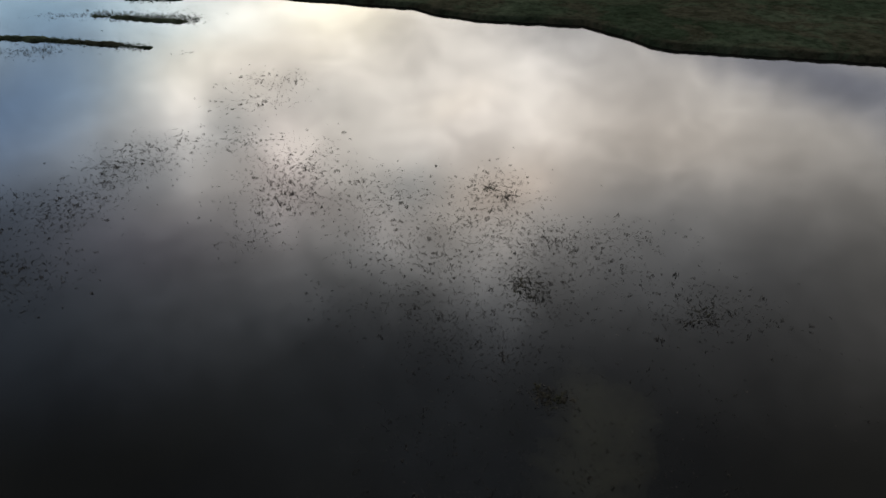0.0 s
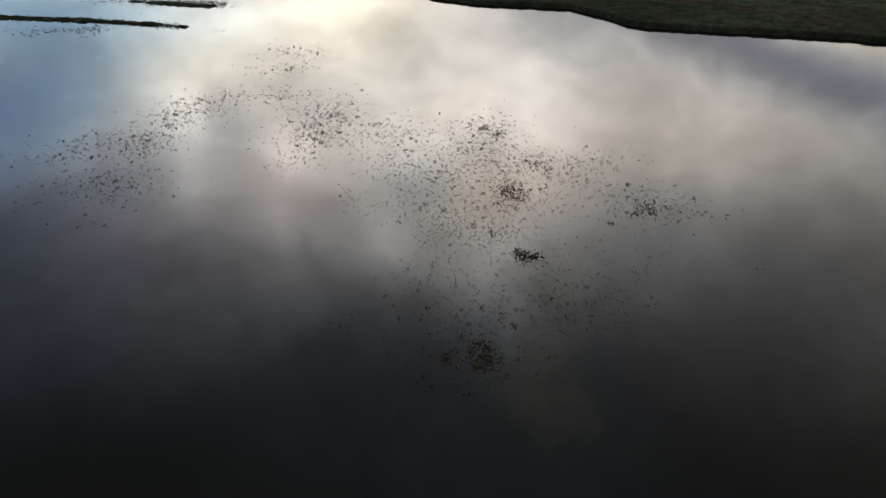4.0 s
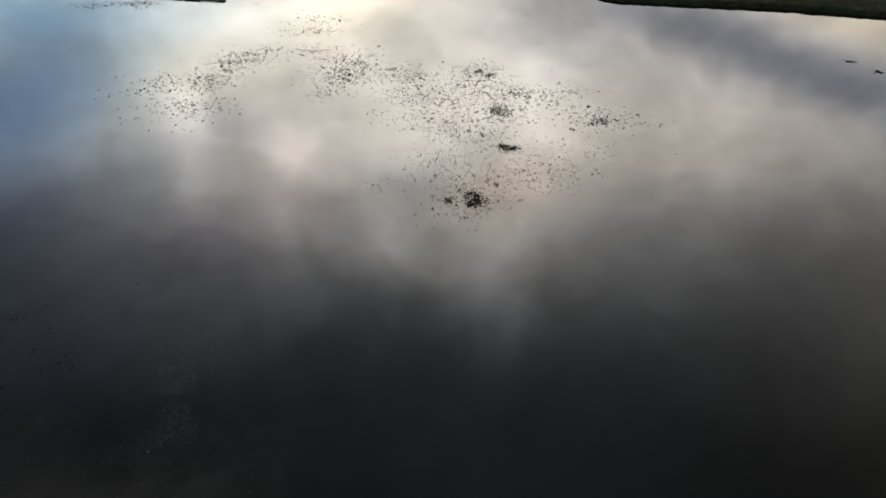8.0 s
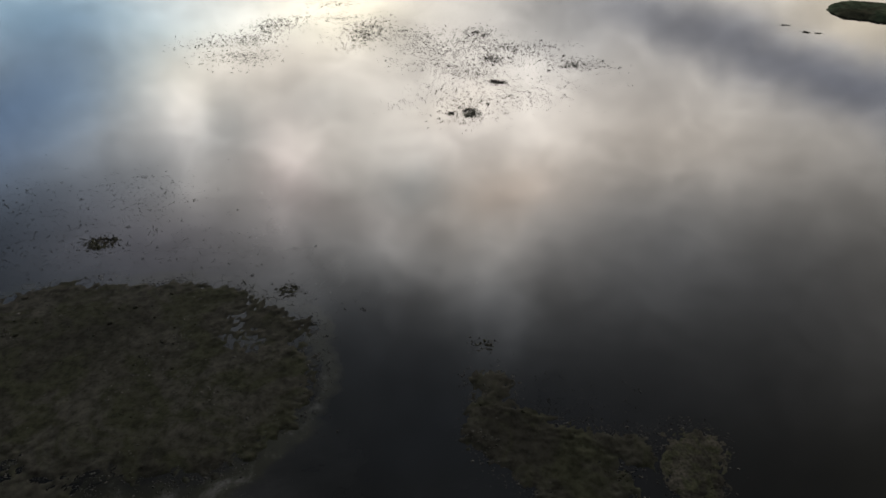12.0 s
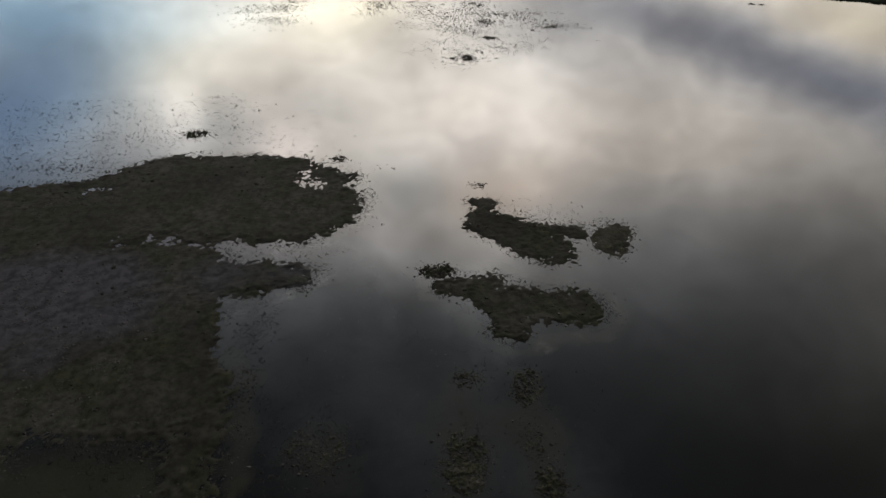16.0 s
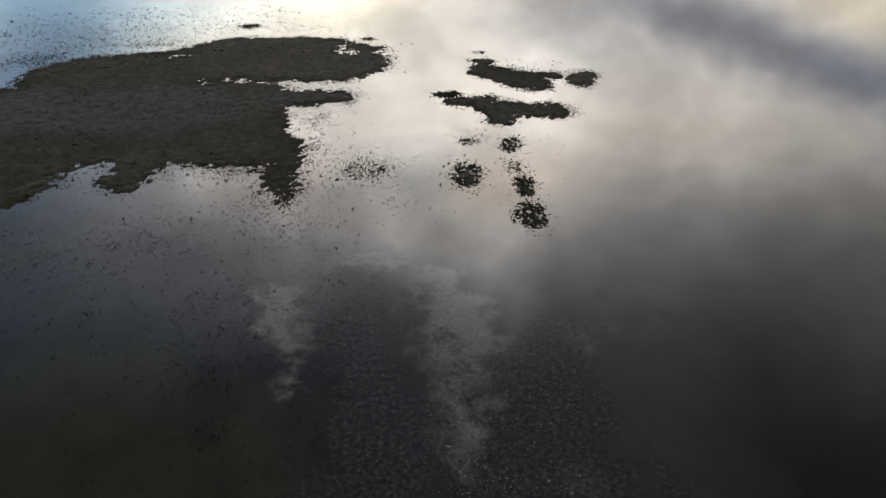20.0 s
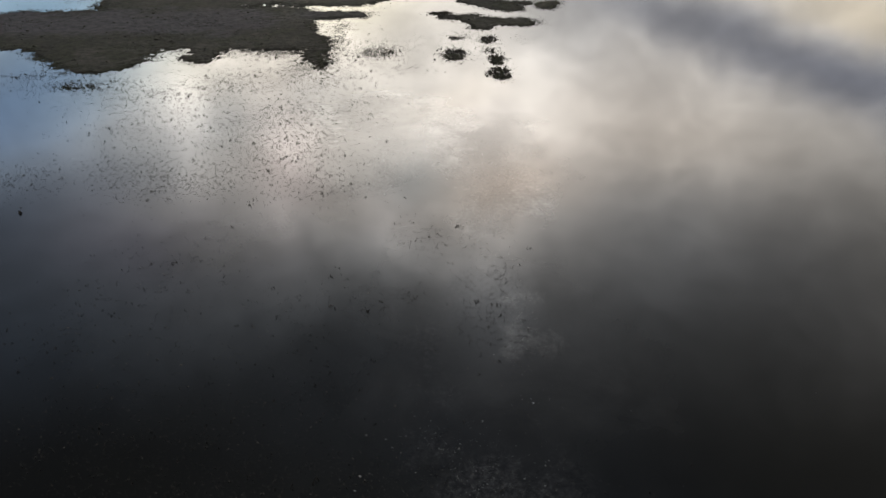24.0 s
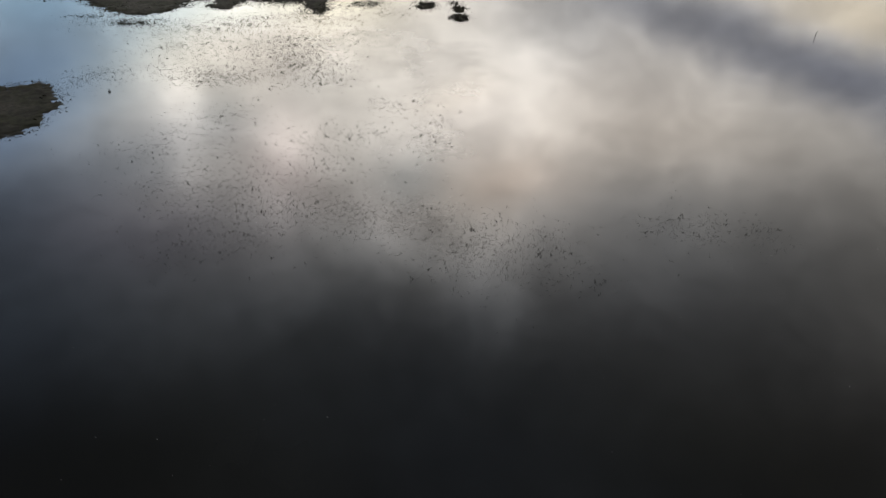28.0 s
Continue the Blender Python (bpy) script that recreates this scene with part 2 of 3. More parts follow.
def water_material():
    """Glassy shallow water: the sky mirrored by Fresnel over a murky body in which silt and weed near the surface show."""
    m, add, link = material("still_lake_water")
    pos = add("ShaderNodeNewGeometry").outputs["Position"]

    def layer(name):
        a = add("ShaderNodeAttribute")
        a.attribute_name = name
        return a.outputs["Fac"]

    def times(a, b):
        n = add("ShaderNodeMath")
        n.operation = "MULTIPLY"
        link(a, n.inputs[0])
        if isinstance(b, float):
            n.inputs[1].default_value = b
        else:
            link(b, n.inputs[1])
        return n.outputs[0]

    def cover(name, noise, gain, sharp, at=0.55):
        """Ragged cover: the layer's soft amount, broken up by noise of many scales."""
        a = add("ShaderNodeMath")
        a.operation = "MULTIPLY_ADD"
        link(noise, a.inputs[0])
        a.inputs[1].default_value = gain
        link(layer(name), a.inputs[2])
        r = add("ShaderNodeMapRange")
        r.interpolation_type = "SMOOTHSTEP"
        link(a.outputs[0], r.inputs["Value"])
        mid = 0.5 * gain + at
        r.inputs["From Min"].default_value, r.inputs["From Max"].default_value = mid - sharp, mid + sharp
        inside = add("ShaderNodeMapRange")
        link(layer(name), inside.inputs["Value"])
        inside.inputs["From Max"].default_value = 0.3
        return times(r.outputs[0], inside.outputs[0])

    murk = ramp_node(add, link, noise_node(add, link, pos, 0.09, 4, 0.55, 0.3), [(0.35, (0.0043, 0.0045, 0.0045)), (0.65, (0.0072, 0.0074, 0.0064))])
    grit = noise_node(add, link, pos, 5.5, 7, 0.8, 0.15)
    blot = noise_node(add, link, pos, 0.55, 9, 0.7, 0.4)
    drift = noise_node(add, link, pos, 0.28, 8, 0.66, 0.6)
    # shoals: the brown bed close under the surface, and some sky reflection put into the colour
    shoal_sheen = mix_node(add, link, blot, (0.0115, 0.0117, 0.0115), (0.0310, 0.0312, 0.0306))
    body = mix_node(add, link, cover("shoal_sheen", drift, 1.2, 0.45), murk, shoal_sheen)
    green = mix_node(add, link, blot, (0.007, 0.0075, 0.0048), (0.030, 0.0295, 0.0200))
    body = mix_node(add, link, cover("algae", drift, 1.6, 0.4), body, green)
    # pale silt stirred up in clouds, and fine flecks of it on drowned weed
    silt = ramp_node(add, link, grit, [(0.30, (0.048, 0.048, 0.047)), (0.5, (0.084, 0.084, 0.081)), (0.72, (0.132, 0.132, 0.128))])
    body = mix_node(add, link, cover("silt", blot, 2.4, 0.25, 0.42), body, silt)
    fleck = ramp_node(add, link, grit, [(0.44, (0.0070, 0.0071, 0.0073)), (0.57, (0.026, 0.026, 0.0258)), (0.72, (0.078, 0.078, 0.076))])
    beds = cover("weed", blot, 2.6, 0.4, 0.55)
    body = mix_node(add, link, beds, body, fleck)

    # faint breeze ripples in drifting patches, nearly glassy between
    fine = noise_node(add, link, pos, 2.2, 2, 0.4)
    where = ramp_node(add, link, noise_node(add, link, pos, 0.05, 3, 0.5), [(0.45, (0.05, 0.05, 0.05)), (0.7, (1, 1, 1))])
    h = mix_node(add, link, 1.0, fine, where, "MULTIPLY")
    bp = add("ShaderNodeBump")
    bp.inputs["Strength"].default_value, bp.inputs["Distance"].default_value = 0.035, 0.02
    link(h, bp.inputs["Height"])
    gloss = add("ShaderNodeBsdfGlossy")
    gloss.inputs["Roughness"].default_value = 0.03
    link(bp.outputs[0], gloss.inputs["Normal"])
    deep = add("ShaderNodeBsdfDiffuse")
    link(body, deep.inputs[0])
    fr = add("ShaderNodeFresnel")
    fr.inputs[0].default_value = 1.333
    # the mirror is dimmed by a tenth over the weed beds
    dull = add("ShaderNodeMath")
    dull.operation = "MULTIPLY_ADD"
    link(beds, dull.inputs[0])
    dull.inputs[1].default_value, dull.inputs[2].default_value = -0.1, 1.0
    top = add("ShaderNodeMixShader")
    link(times(fr.outputs[0], dull.outputs[0]), top.inputs[0])
    link(deep.outputs[0], top.inputs[1])
    link(gloss.outputs[0], top.inputs[2])
    out = add("ShaderNodeOutputMaterial")
    link(top.outputs[0], out.inputs[0])
    return m


WATER = water_material()


# ---- meshes ----
def mesh_object(name, verts, faces, mat, smooth=False):
    """verts: n x 3 array; faces: m x k array of corners."""
    me = bpy.data.meshes.new(name)
    n, k = faces.shape
    me.vertices.add(len(verts))
    me.vertices.foreach_set("co", np.ascontiguousarray(verts, np.float32).ravel())
    me.loops.add(n * k)
    me.loops.foreach_set("vertex_index", np.ascontiguousarray(faces, np.int32).ravel())
    me.polygons.add(n)
    me.polygons.foreach_set("loop_start", np.arange(0, n * k, k, dtype=np.int32))
    me.polygons.foreach_set("use_smooth", np.full(n, smooth))
    me.update(calc_edges=True)
    me.materials.append(mat)
    return new(name, me)


def lie(name, xs, ys, height, mat, floor=None):
    """A sheet of land over the lines xs and ys, cut away where it lies below floor."""
    gx, gy = np.meshgrid(xs, ys)
    z = height(gx, gy)
    w = len(xs)
    i = np.arange(len(ys) - 1)[:, None] * w + np.arange(w - 1)[None, :]
    quads = np.stack([i, i + 1, i + w + 1, i + w], -1).reshape(-1, 4)
    verts = np.stack([gx.ravel(), gy.ravel(), z.ravel()], -1)
    if floor is not None:
        quads = quads[(verts[quads, 2] > floor).any(1)]
        used, quads = np.unique(quads, return_inverse=True)
        verts, quads = verts[used], quads.reshape(-1, 4)
    return mesh_object(name, verts, quads, mat, smooth=True)


BED_Z = -0.32


def flat_height(shapes, seed, top=0.045, slope=0.10, ragged=0.7, crumbs=0.05, hollow=0.0, soft=0.6, inlets=(), clod=0.75):
    """The height of a mat of mud or weed: gently rising shores, ragged outline, crumbs, hollows and inlets."""
    def height(x, y):
        s = capsules(x, y, shapes, soft)
        s = s + ragged * fbm(x, y, 1.7, 5, seed, 0.72)
        if inlets:
            s = np.minimum(s, 0.15 - capsules(x, y, inlets, 0.3) + 0.4 * fbm(x, y, 1.2, 3, seed + 3))
        h = np.clip(s * slope, BED_Z - 0.05, top)
        crumb = fbm(x, y, clod, 3, seed + 9, 0.7)
        shore = np.exp(-(s / 0.9) ** 2)
        fine = fbm(x, y, clod * 0.4, 3, seed + 11, 0.8)
        grow = np.clip(fbm(x, y, 5.0, 3, seed + 21) * 1.5 + 0.4, 0, 1)
        h = h + crumbs * (0.7 * crumb + 0.6 * fine) * (0.08 + 0.28 * grow + 1.4 * shore) * np.clip(1 + s * 0.45, 0.0, 1)
        h = h + np.where(s > 0, 0.02, 0.0) * fbm(x, y, 3.0, 3, seed + 23)
        return h - hollow
    return height


SHORES = []


def mat_of(name, shapes, seed, step=0.12, mat=None, label="", category="", kind="", margin=2.6, floor=None, **how):
    x0 = min(min(s[0], s[2]) - s[4] for s in shapes) - margin
    x1 = max(max(s[0], s[2]) + s[4] for s in shapes) + margin
    y0 = min(min(s[1], s[3]) - s[4] for s in shapes) - margin
    y1 = max(max(s[1], s[3]) + s[4] for s in shapes) + margin
    ob = lie(name, np.arange(x0, x1, step), np.arange(y0, y1, step), flat_height(shapes, seed, **how), mat or MUD,
             BED_Z if floor is None else floor)
    if margin > 2 and (mat or MUD) is not TURF:
        SHORES.append((ob, (shapes, seed, how), (x0, x1, y0, y1), int(130 * (x1 - x0) * (y1 - y0)), 0.034))
    return tagged(ob, label, category, "", kind)


def spread(lo, hi, near, step, grow=1.25):
    """Lines from lo to hi: every step metres over the stretch near, then ever wider."""
    a, b = near
    mid = list(np.arange(a, b, step))
    d, p = step, mid[-1]
    up = []
    while p < hi:
        d *= grow
        p += d
        up.append(p)
    d, p = step, a
    down = []
    while p > lo:
        d *= grow
        p -= d
        down.append(p)
    return np.array(down[::-1] + mid + up)


# ---- the lake bed and the water ----
def bed_height(x, y):
    return BED_Z + 0.05 * fbm(x, y, 9, 4, 41) + 0.02 * fbm(x, y, 1.2, 2, 43)


tagged(lie("ground", spread(-2600, 2600, (-45, 45), 0.6), spread(-2600, 2600, (-90, 70), 0.6), bed_height, BED),
       "dark muddy bed of a shallow lake", "lake bed", "", "structure")


# outlines of the flats as round-ended bars: x1, y1, x2, y2, radius
GREAT_FLAT = [
    (-30, 1.3, -24, 2.2, 5.0), (-19.6, 5.6, -13.8, 5.8, 5.6), (-13, 3.4, -10.4, 3.2, 3.9), (-9.4, 7.3, -7.6, 7.5, 0.75), (-9.6, 5.0, -8.0, 4.8, 1.5),
    (-40, -6.5, -17, -5, 4.2), (-17, -4.6, -11.2, -4.3, 1.5), (-11, -4.2, -8.9, -4.1, 0.8),
    (-37.5, -9.5, -17, -9.8, 5.2), (-16, -8.5, -12.8, -12.6, 2.2), (-11.3, -13, -10.6, -17.5, 1.0),
    (-19.6, -13.6, -19.4, -16.8, 1.2), (-16, -12.6, -14.5, -13.8, 1.4), (-25, -14, -25.4, -18.0, 2.0), (-30, -15, -27, -18.0, 2.5)]
GREAT_INLETS = [(-13.2, -1.7, -12.4, -1.75, 0.35), (-12.4, -1.75, -10.6, -1.85, 0.6), (-10.6, -1.9, -7.5, -2.1, 0.95), (-10.4, 9.8, -10.7, 7.6, 0.15),
                (-10.8, 6.9, -9.1, 6.6, 0.22), (-24.6, 5.9, -23.8, 5.9, 0.3), (-21.8, -16.5, -21.4, -15.0, 0.5)]
WINGED_BAR = [(-0.6, -5.2, 1.6, -4.85, 0.75), (1.6, -6.0, 3.0, -7.0, 1.35), (2.2, -7.8, 2.2, -8.7, 0.85), (3, -6.7, 5.7, -6.8, 1.25), (5.8, -7.2, 6.0, -7.5, 0.75)]

# what lies near the surface: shoals of brown bed, settled silt, flecked weed, green algae
# bar from x -22 to -8: brighter sky reflection put into the colour
SHOAL_SHEEN_BARS = [(-3, -25, 2, -26, 2.0), (-1, -45, 3, -49, 1.5), (-22, -25, -8, -26.5, 3.5), (-2, -27, 0, -33, 3), (-1, -44, 0.5, -49, 3), (-7.5, -3, -7, -9, 3.0), (4, -30, 5, -35, 2.5), (1, -25, 3, -30, 3), (-4, -12, 2, -17, 3), (-22, 14, -10, 13, 2.5)]
SILT_BARS = [(-8.2, -27.6, -7.6, -29.4, 0.65), (-7.3, -30.2, -6.9, -32.4, 0.1), (-5.6, -25.2, -3.8, -25.2, 0.35), (-2.8, -26.2, -1.3, -26.6, 0.55), (-1.3, -27, -1.3, -30.4, 0.6),
             (-0.7, -30.6, -0.5, -34.5, 0.95), (0.4, -37, 0.2, -40, 0.25), (3.2, -29.4, 4.0, -30.0, 0.3), (2.4, -36, 2.8, -39, 0.5), (1.2, -31.5, 1.6, -33.5, 0.3),
             (1.3, -46, 1.5, -48.5, -0.2)]
WEED_BARS = [(-6.6, -26.8, -3.4, -26.4, 1.2), (-5.2, -28.2, -3.2, -28.4, 1.6), (-4.6, -30, -3.9, -37, 1.9), (0.6, -29.2, 2.6, -29.6, 0.9), (1.6, -31.2, 2.4, -37, 1.9), (0.5, -36.5, 0.8, -40.5, 0.9), (-1.6, -53.2, 0.4, -54.0, 0.35), (0.4, -55.4, 1.8, -57.4, 0.0),
             (-11.6, 19.5, -10.8, 16, 0.3), (-7.8, 11.6, -7.2, 9.6, 0.0), (1.3, -44.5, 1.6, -49, 0.1), (-0.4, -45, -2, -50, 0.3)]
ALGAE_BARS = [(-24, -24, -14, -20, 2.6), (-20, -17.5, -14, -18.5, 2.8), (-15, -33, -10, -40, 3.5), (4, 33, 7, 44, 1.6), (-0.2, -12.2, -0.3, -17.5, 0.9), (-5.7, -15.6, -5.6, -16.5, 0.8),
              (2.6, -12, 2.8, -21, 0.7), (-30, -38, -24, -36, 3), (-8, -34, -6, -40, 1.5)]


def water_sheet():
    xs, ys = spread(-2500, 2500, (-46, 18), 0.2, 1.3), spread(-2500, 2500, (-62, 40), 0.2, 1.3)
    ob = lie("water", xs, ys, lambda x, y: x * 0.0, WATER)
    gx, gy = (a.ravel() for a in np.meshgrid(xs, ys))
    amounts = {}
    for name, bars, edge, lump, rough in (("shoal_sheen", SHOAL_SHEEN_BARS, 7.0, 7.0, 2.0), ("silt", SILT_BARS, 2.8, 2.6, 1.5), ("weed", WEED_BARS, 3.0, 3.2, 2.3), ("algae", ALGAE_BARS, 3.5, 5.0, 1.5)):
        s = capsules(gx, gy, bars, 0.5) + rough * fbm(gx, gy, lump, 6, 500 + len(bars), 0.62)
        amounts[name] = np.clip(0.5 + s / edge, 0, 1)
    # drowned rim of the flats, where olive mud shows through a hand's depth of water
    for shapes, seed, inlets, how in ((GREAT_FLAT, 11, GREAT_INLETS, 0.65), (WINGED_BAR, 14, (), 0.42)):
        h = flat_height(shapes, seed, ragged=how, crumbs=0.05, inlets=inlets, slope=0.1)(gx, gy)
        rim = np.exp(-((h + 0.06) / 0.06) ** 2) * np.clip(0.75 + 0.6 * fbm(gx, gy, 3.0, 4, 541), 0, 1)
        amounts["algae"] = np.maximum(amounts["algae"], rim)
        amounts["silt"] = np.maximum(amounts["silt"], 0.55 * rim * np.clip(0.3 + fbm(gx, gy, 6.0, 3, 547), 0, 1))
    for name, amount in amounts.items():
        layer = ob.data.attributes.new(name, "FLOAT", "POINT")
        layer.data.foreach_set("value", amount.astype(np.float32))
    return tagged(ob, "calm shallow lake water mirroring grey evening clouds", "water", "", "structure")


water_sheet()

# ---- the far bank ----
SHORE_X = [-2600, -400, -120, -60, -19, -3, -0.5, 5.4, 12.3, 18.2, 21.3, 23.9, 26, 31.5, 38.4, 45.3, 58, 80, 200, 2600]
SHORE_Y = [420, 260, 165, 138, 118.6, 113.4, 110.4, 106.7, 105.0, 103.4, 99.2, 94.6, 92.9, 91.8, 90.1, 88.2, 83.5, 76, 60, 40]


def bank_height(x, y):
    s = y - np.interp(x, SHORE_X, SHORE_Y) + 0.5 * fbm(x, y, 7, 4, 61) + 0.4 * fbm(x, y, 1.6, 3, 62)
    edge = np.clip(s * 0.9, -0.5, 0.55)
    inland = np.clip(s, 0, None)
    h = edge + np.clip(inland * 0.012, 0, 2.5) + np.clip(inland / 12, 0, 1) * 0.16 * fbm(x, y * 1.6, 9, 4, 63)
    return h + 0.02 * fbm(x, y, 0.9, 3, 64)


tagged(lie("far_bank", spread(-2600, 2600, (-40, 75), 0.3, 1.2), spread(30, 2600, (80, 128), 0.3, 1.2), bank_height, TURF, -0.45),
       "low dark green grassy lake shore with an eroded muddy edge", "bank", "", "structure")
tagged(mat_of("grassy_spit", [(57, 71.5, 90, 52, 5.2), (80, 60, 120, 50, 9)], 71, 0.3, TURF, top=0.55, slope=0.5, ragged=1.0, crumbs=0.12),
       "low dark grassy spit reaching into the lake", "spit", "", "structure")
mat_of("reed_strip", [(-60, 100.8, -46, 98.8, 0.75), (-46, 98.8, -36, 96.4, 0.55), (-36, 96.4, -31.6, 95.1, 0.3)], 73, 0.15, TURF,
       "long narrow dark strip of low reeds in the water", "reed bed", top=0.28, slope=0.5, ragged=0.4, crumbs=0.15)
mat_of("reed_strip", [(-45, 110.2, -39, 108.2, 0.25), (-39, 108.2, -32, 106.6, 0.6)], 75, 0.15, TURF,
       "narrow dark weed bank with sparse stems", "reed bed", top=0.25, slope=0.3, ragged=1.0, crumbs=0.18)
mat_of("reed_strip", [(-43, 119.3, -37, 119.3, 0.8)], 77, 0.15, TURF,
       "short dark weed bank far out in the lake", "reed bed", top=0.25, slope=0.3, ragged=0.9, crumbs=0.18)

# ---- mudflats and weed clumps ----
great = mat_of("mudflat", GREAT_FLAT, 11, 0.085,
               None, "broad dark brown mudflat covered with algae, ragged wet edges", "mudflat", ragged=0.65, crumbs=0.07, clod=0.5, inlets=GREAT_INLETS)
co = np.empty(len(great.data.vertices) * 3, np.float32)
great.data.vertices.foreach_get("co", co)
fx, fy = co[0::3], co[1::3]
film = capsules(fx, fy, [(-40, -4, -13, -3.8, 1.1), (-13, -3.9, -8.5, -3.9, 1.0), (-40, -7.5, -17, -7.5, 2.6)], 0.8) + 2.6 * fbm(fx, fy, 4.0, 5, 77, 0.6)
layer = great.data.attributes.new("film", "FLOAT", "POINT")
layer.data.foreach_set("value", (0.9 * np.clip(0.5 + film / 2.5, 0, 1)).astype(np.float32))
mat_of("mud_bar", [(1.6, 3.9, 1.7, 3.6, 0.9), (1.6, 1.4, 2.4, 1.4, 1.2), (2.6, 0.6, 5.2, -1.8, 1.4), (4.5, 1.0, 7.2, 0.1, 0.6)], 12, 0.08,
       None, "dark elongated algae-covered mud bar in shallow water", "mud bar", ragged=0.42, soft=0.3, slope=0.14, crumbs=0.065, clod=0.38)
mat_of("mud_bar", [(9.4, 0.2, 8.9, -1.3, 0.95)], 13, 0.08, CLUMP, "small round dark weedy mud bar", "mud bar", ragged=0.5, soft=0.3, slope=0.12, crumbs=0.065, clod=0.38)
mat_of("mud_bar", WINGED_BAR,
       14, 0.08, None, "dark winged mud bar with a ragged weedy rim", "mud bar", ragged=0.42, soft=0.3, slope=0.14, crumbs=0.065, clod=0.38)
mat_of("mudflat", [(-38, -43, -27.2, -43, 4.2), (-26.2, -41.8, -25.2, -45.2, 2.7)], 15, 0.1, None, "dark brown weedy mudflat with a tattered edge", "mudflat", ragged=0.9)

# x, y, half sizes, how far the crown stays under water
CLUMPS = [
    (-20.7, 15.4, 0.9, 0.65, 0.0), (-8.55, 10.6, 0.5, 0.35, 0.0), (1.45, 6.4, 0.5, 0.35, 0.02), (-1.35, -3.8, 0.85, 0.5, -0.02), (2.6, -12.4, 0.55, 0.95, 0.01), (0.1, -11.9, 0.6, 0.4, 0.02),
    (-6.1, -15.7, 1.4, 1.2, 0.03), (-0.25, -16.4, 0.9, 1.5, 0.0), (2.9, -17.8, 0.5, 1.05, -0.015), (2.9, -20.8, 0.65, 1.2, -0.015), (2.6, -15.4, 0.5, 0.8, 0.04),
    (2.1, 35.9, 0.65, 1.0, 0.005), (0.4, 35.7, 0.3, 0.3, 0.01)]
FAR_CLUMPS = [
    (5.2, 43.8, 0.5, 0.4, 0.0), (4.6, 44.1, 0.4, 0.4, 0.015), (4.9, 51.5, 1.0, 1.2, 0.045), (4.8, 61.2, 0.6, 0.6, 0.02), (3.7, 62.3, 0.4, 0.5, 0.04), (13.3, 49.2, 0.8, 0.8, 0.05),
    (-9.9, -18.8, 0.6, 1.1, 0.01), (-25.5, -23.4, 1.2, 0.5, 0.03), (6.1, -0.9, 0.6, 0.4, 0.03),
    (42.7, 64.8, 0.35, 0.25, 0.0), (43.7, 61.4, 0.25, 0.25, 0.0), (44.9, 60.9, 0.25, 0.2, 0.0)]
BEDS = []
for k, (x, y, rx, ry, under) in enumerate(CLUMPS + FAR_CLUMPS):
    bar = (x, y - (ry - rx), x, y + (ry - rx), rx * 0.85) if ry > rx else (x - (rx - ry), y, x + (rx - ry), y, ry * 0.85)
    BEDS.append((mat_of("weed_clump", [bar], 100 + k, 0.045, CLUMP,
                        "dark tattered clump of water weed breaking the surface" if under < 0.02 else "sparse half-sunken patch of dark water weed",
                        "weed clump", margin=1.3, ragged=0.4, soft=0.3, slope=0.14, crumbs=0.10, clod=0.15, hollow=under + 0.008, top=0.03, floor=-0.2), x, y, rx, ry, under))

# ---- loose weed: stems and floating scraps too many to count ----
rng = np.random.default_rng(5)


def scatter(patches, count, seed, clump=1.6, cut=0.05):
    """Places inside soft ellipses (x, y, half sizes, weight), gathered into tufts by noise."""
    w = np.array([p[2] * p[3] * p[4] for p in patches])
    pick = rng.choice(len(patches), count, p=w / w.sum())
    p = np.array(patches)[pick]
    x, y = p[:, 0] + 0.55 * p[:, 2] * rng.standard_normal(count), p[:, 1] + 0.55 * p[:, 3] * rng.standard_normal(count)
    n = fbm(x, y, clump * 2.5, 3, seed) + 0.5 * fbm(x, y, clump * 0.6, 3, seed + 3)
    keep = rng.random(count) < np.clip(0.42 + 1.1 * (n - cut), 0.04, 1)
    return x[keep], y[keep]


def scraps(name, x, y, size, mat, label, category, tall=0.5):
    """Low crumpled rosettes of weed lying in the surface, six-sided and uneven, joined into one."""
    n = len(x)
    s = size * np.exp(0.38 * rng.standard_normal(n))
    a = rng.random(n)[:, None] * 6.28 + np.arange(6)[None, :] * (math.pi / 3)
    r = s[:, None] * (0.35 + 0.9 * rng.random((n, 6)))
    squash = (0.45 + 0.55 * rng.random(n))[:, None]
    ring = np.stack([x[:, None] + r * np.cos(a), y[:, None] + r * squash * np.sin(a), np.full((n, 6), -0.002)], -1)
    tip = np.stack([x + 0.3 * s * rng.standard_normal(n), y + 0.3 * s * rng.standard_normal(n), s * tall * (0.4 + rng.random(n))], -1)[:, None]
    verts = np.concatenate([ring, tip], 1).reshape(-1, 3)
    k = np.arange(6)
    tri = np.stack([k, (k + 1) % 6, np.full(6, 6)], -1)
    faces = (np.arange(n)[:, None, None] * 7 + tri[None]).reshape(-1, 3)
    return tagged(mesh_object(name, verts, faces, mat), label, category, "", "stuff")


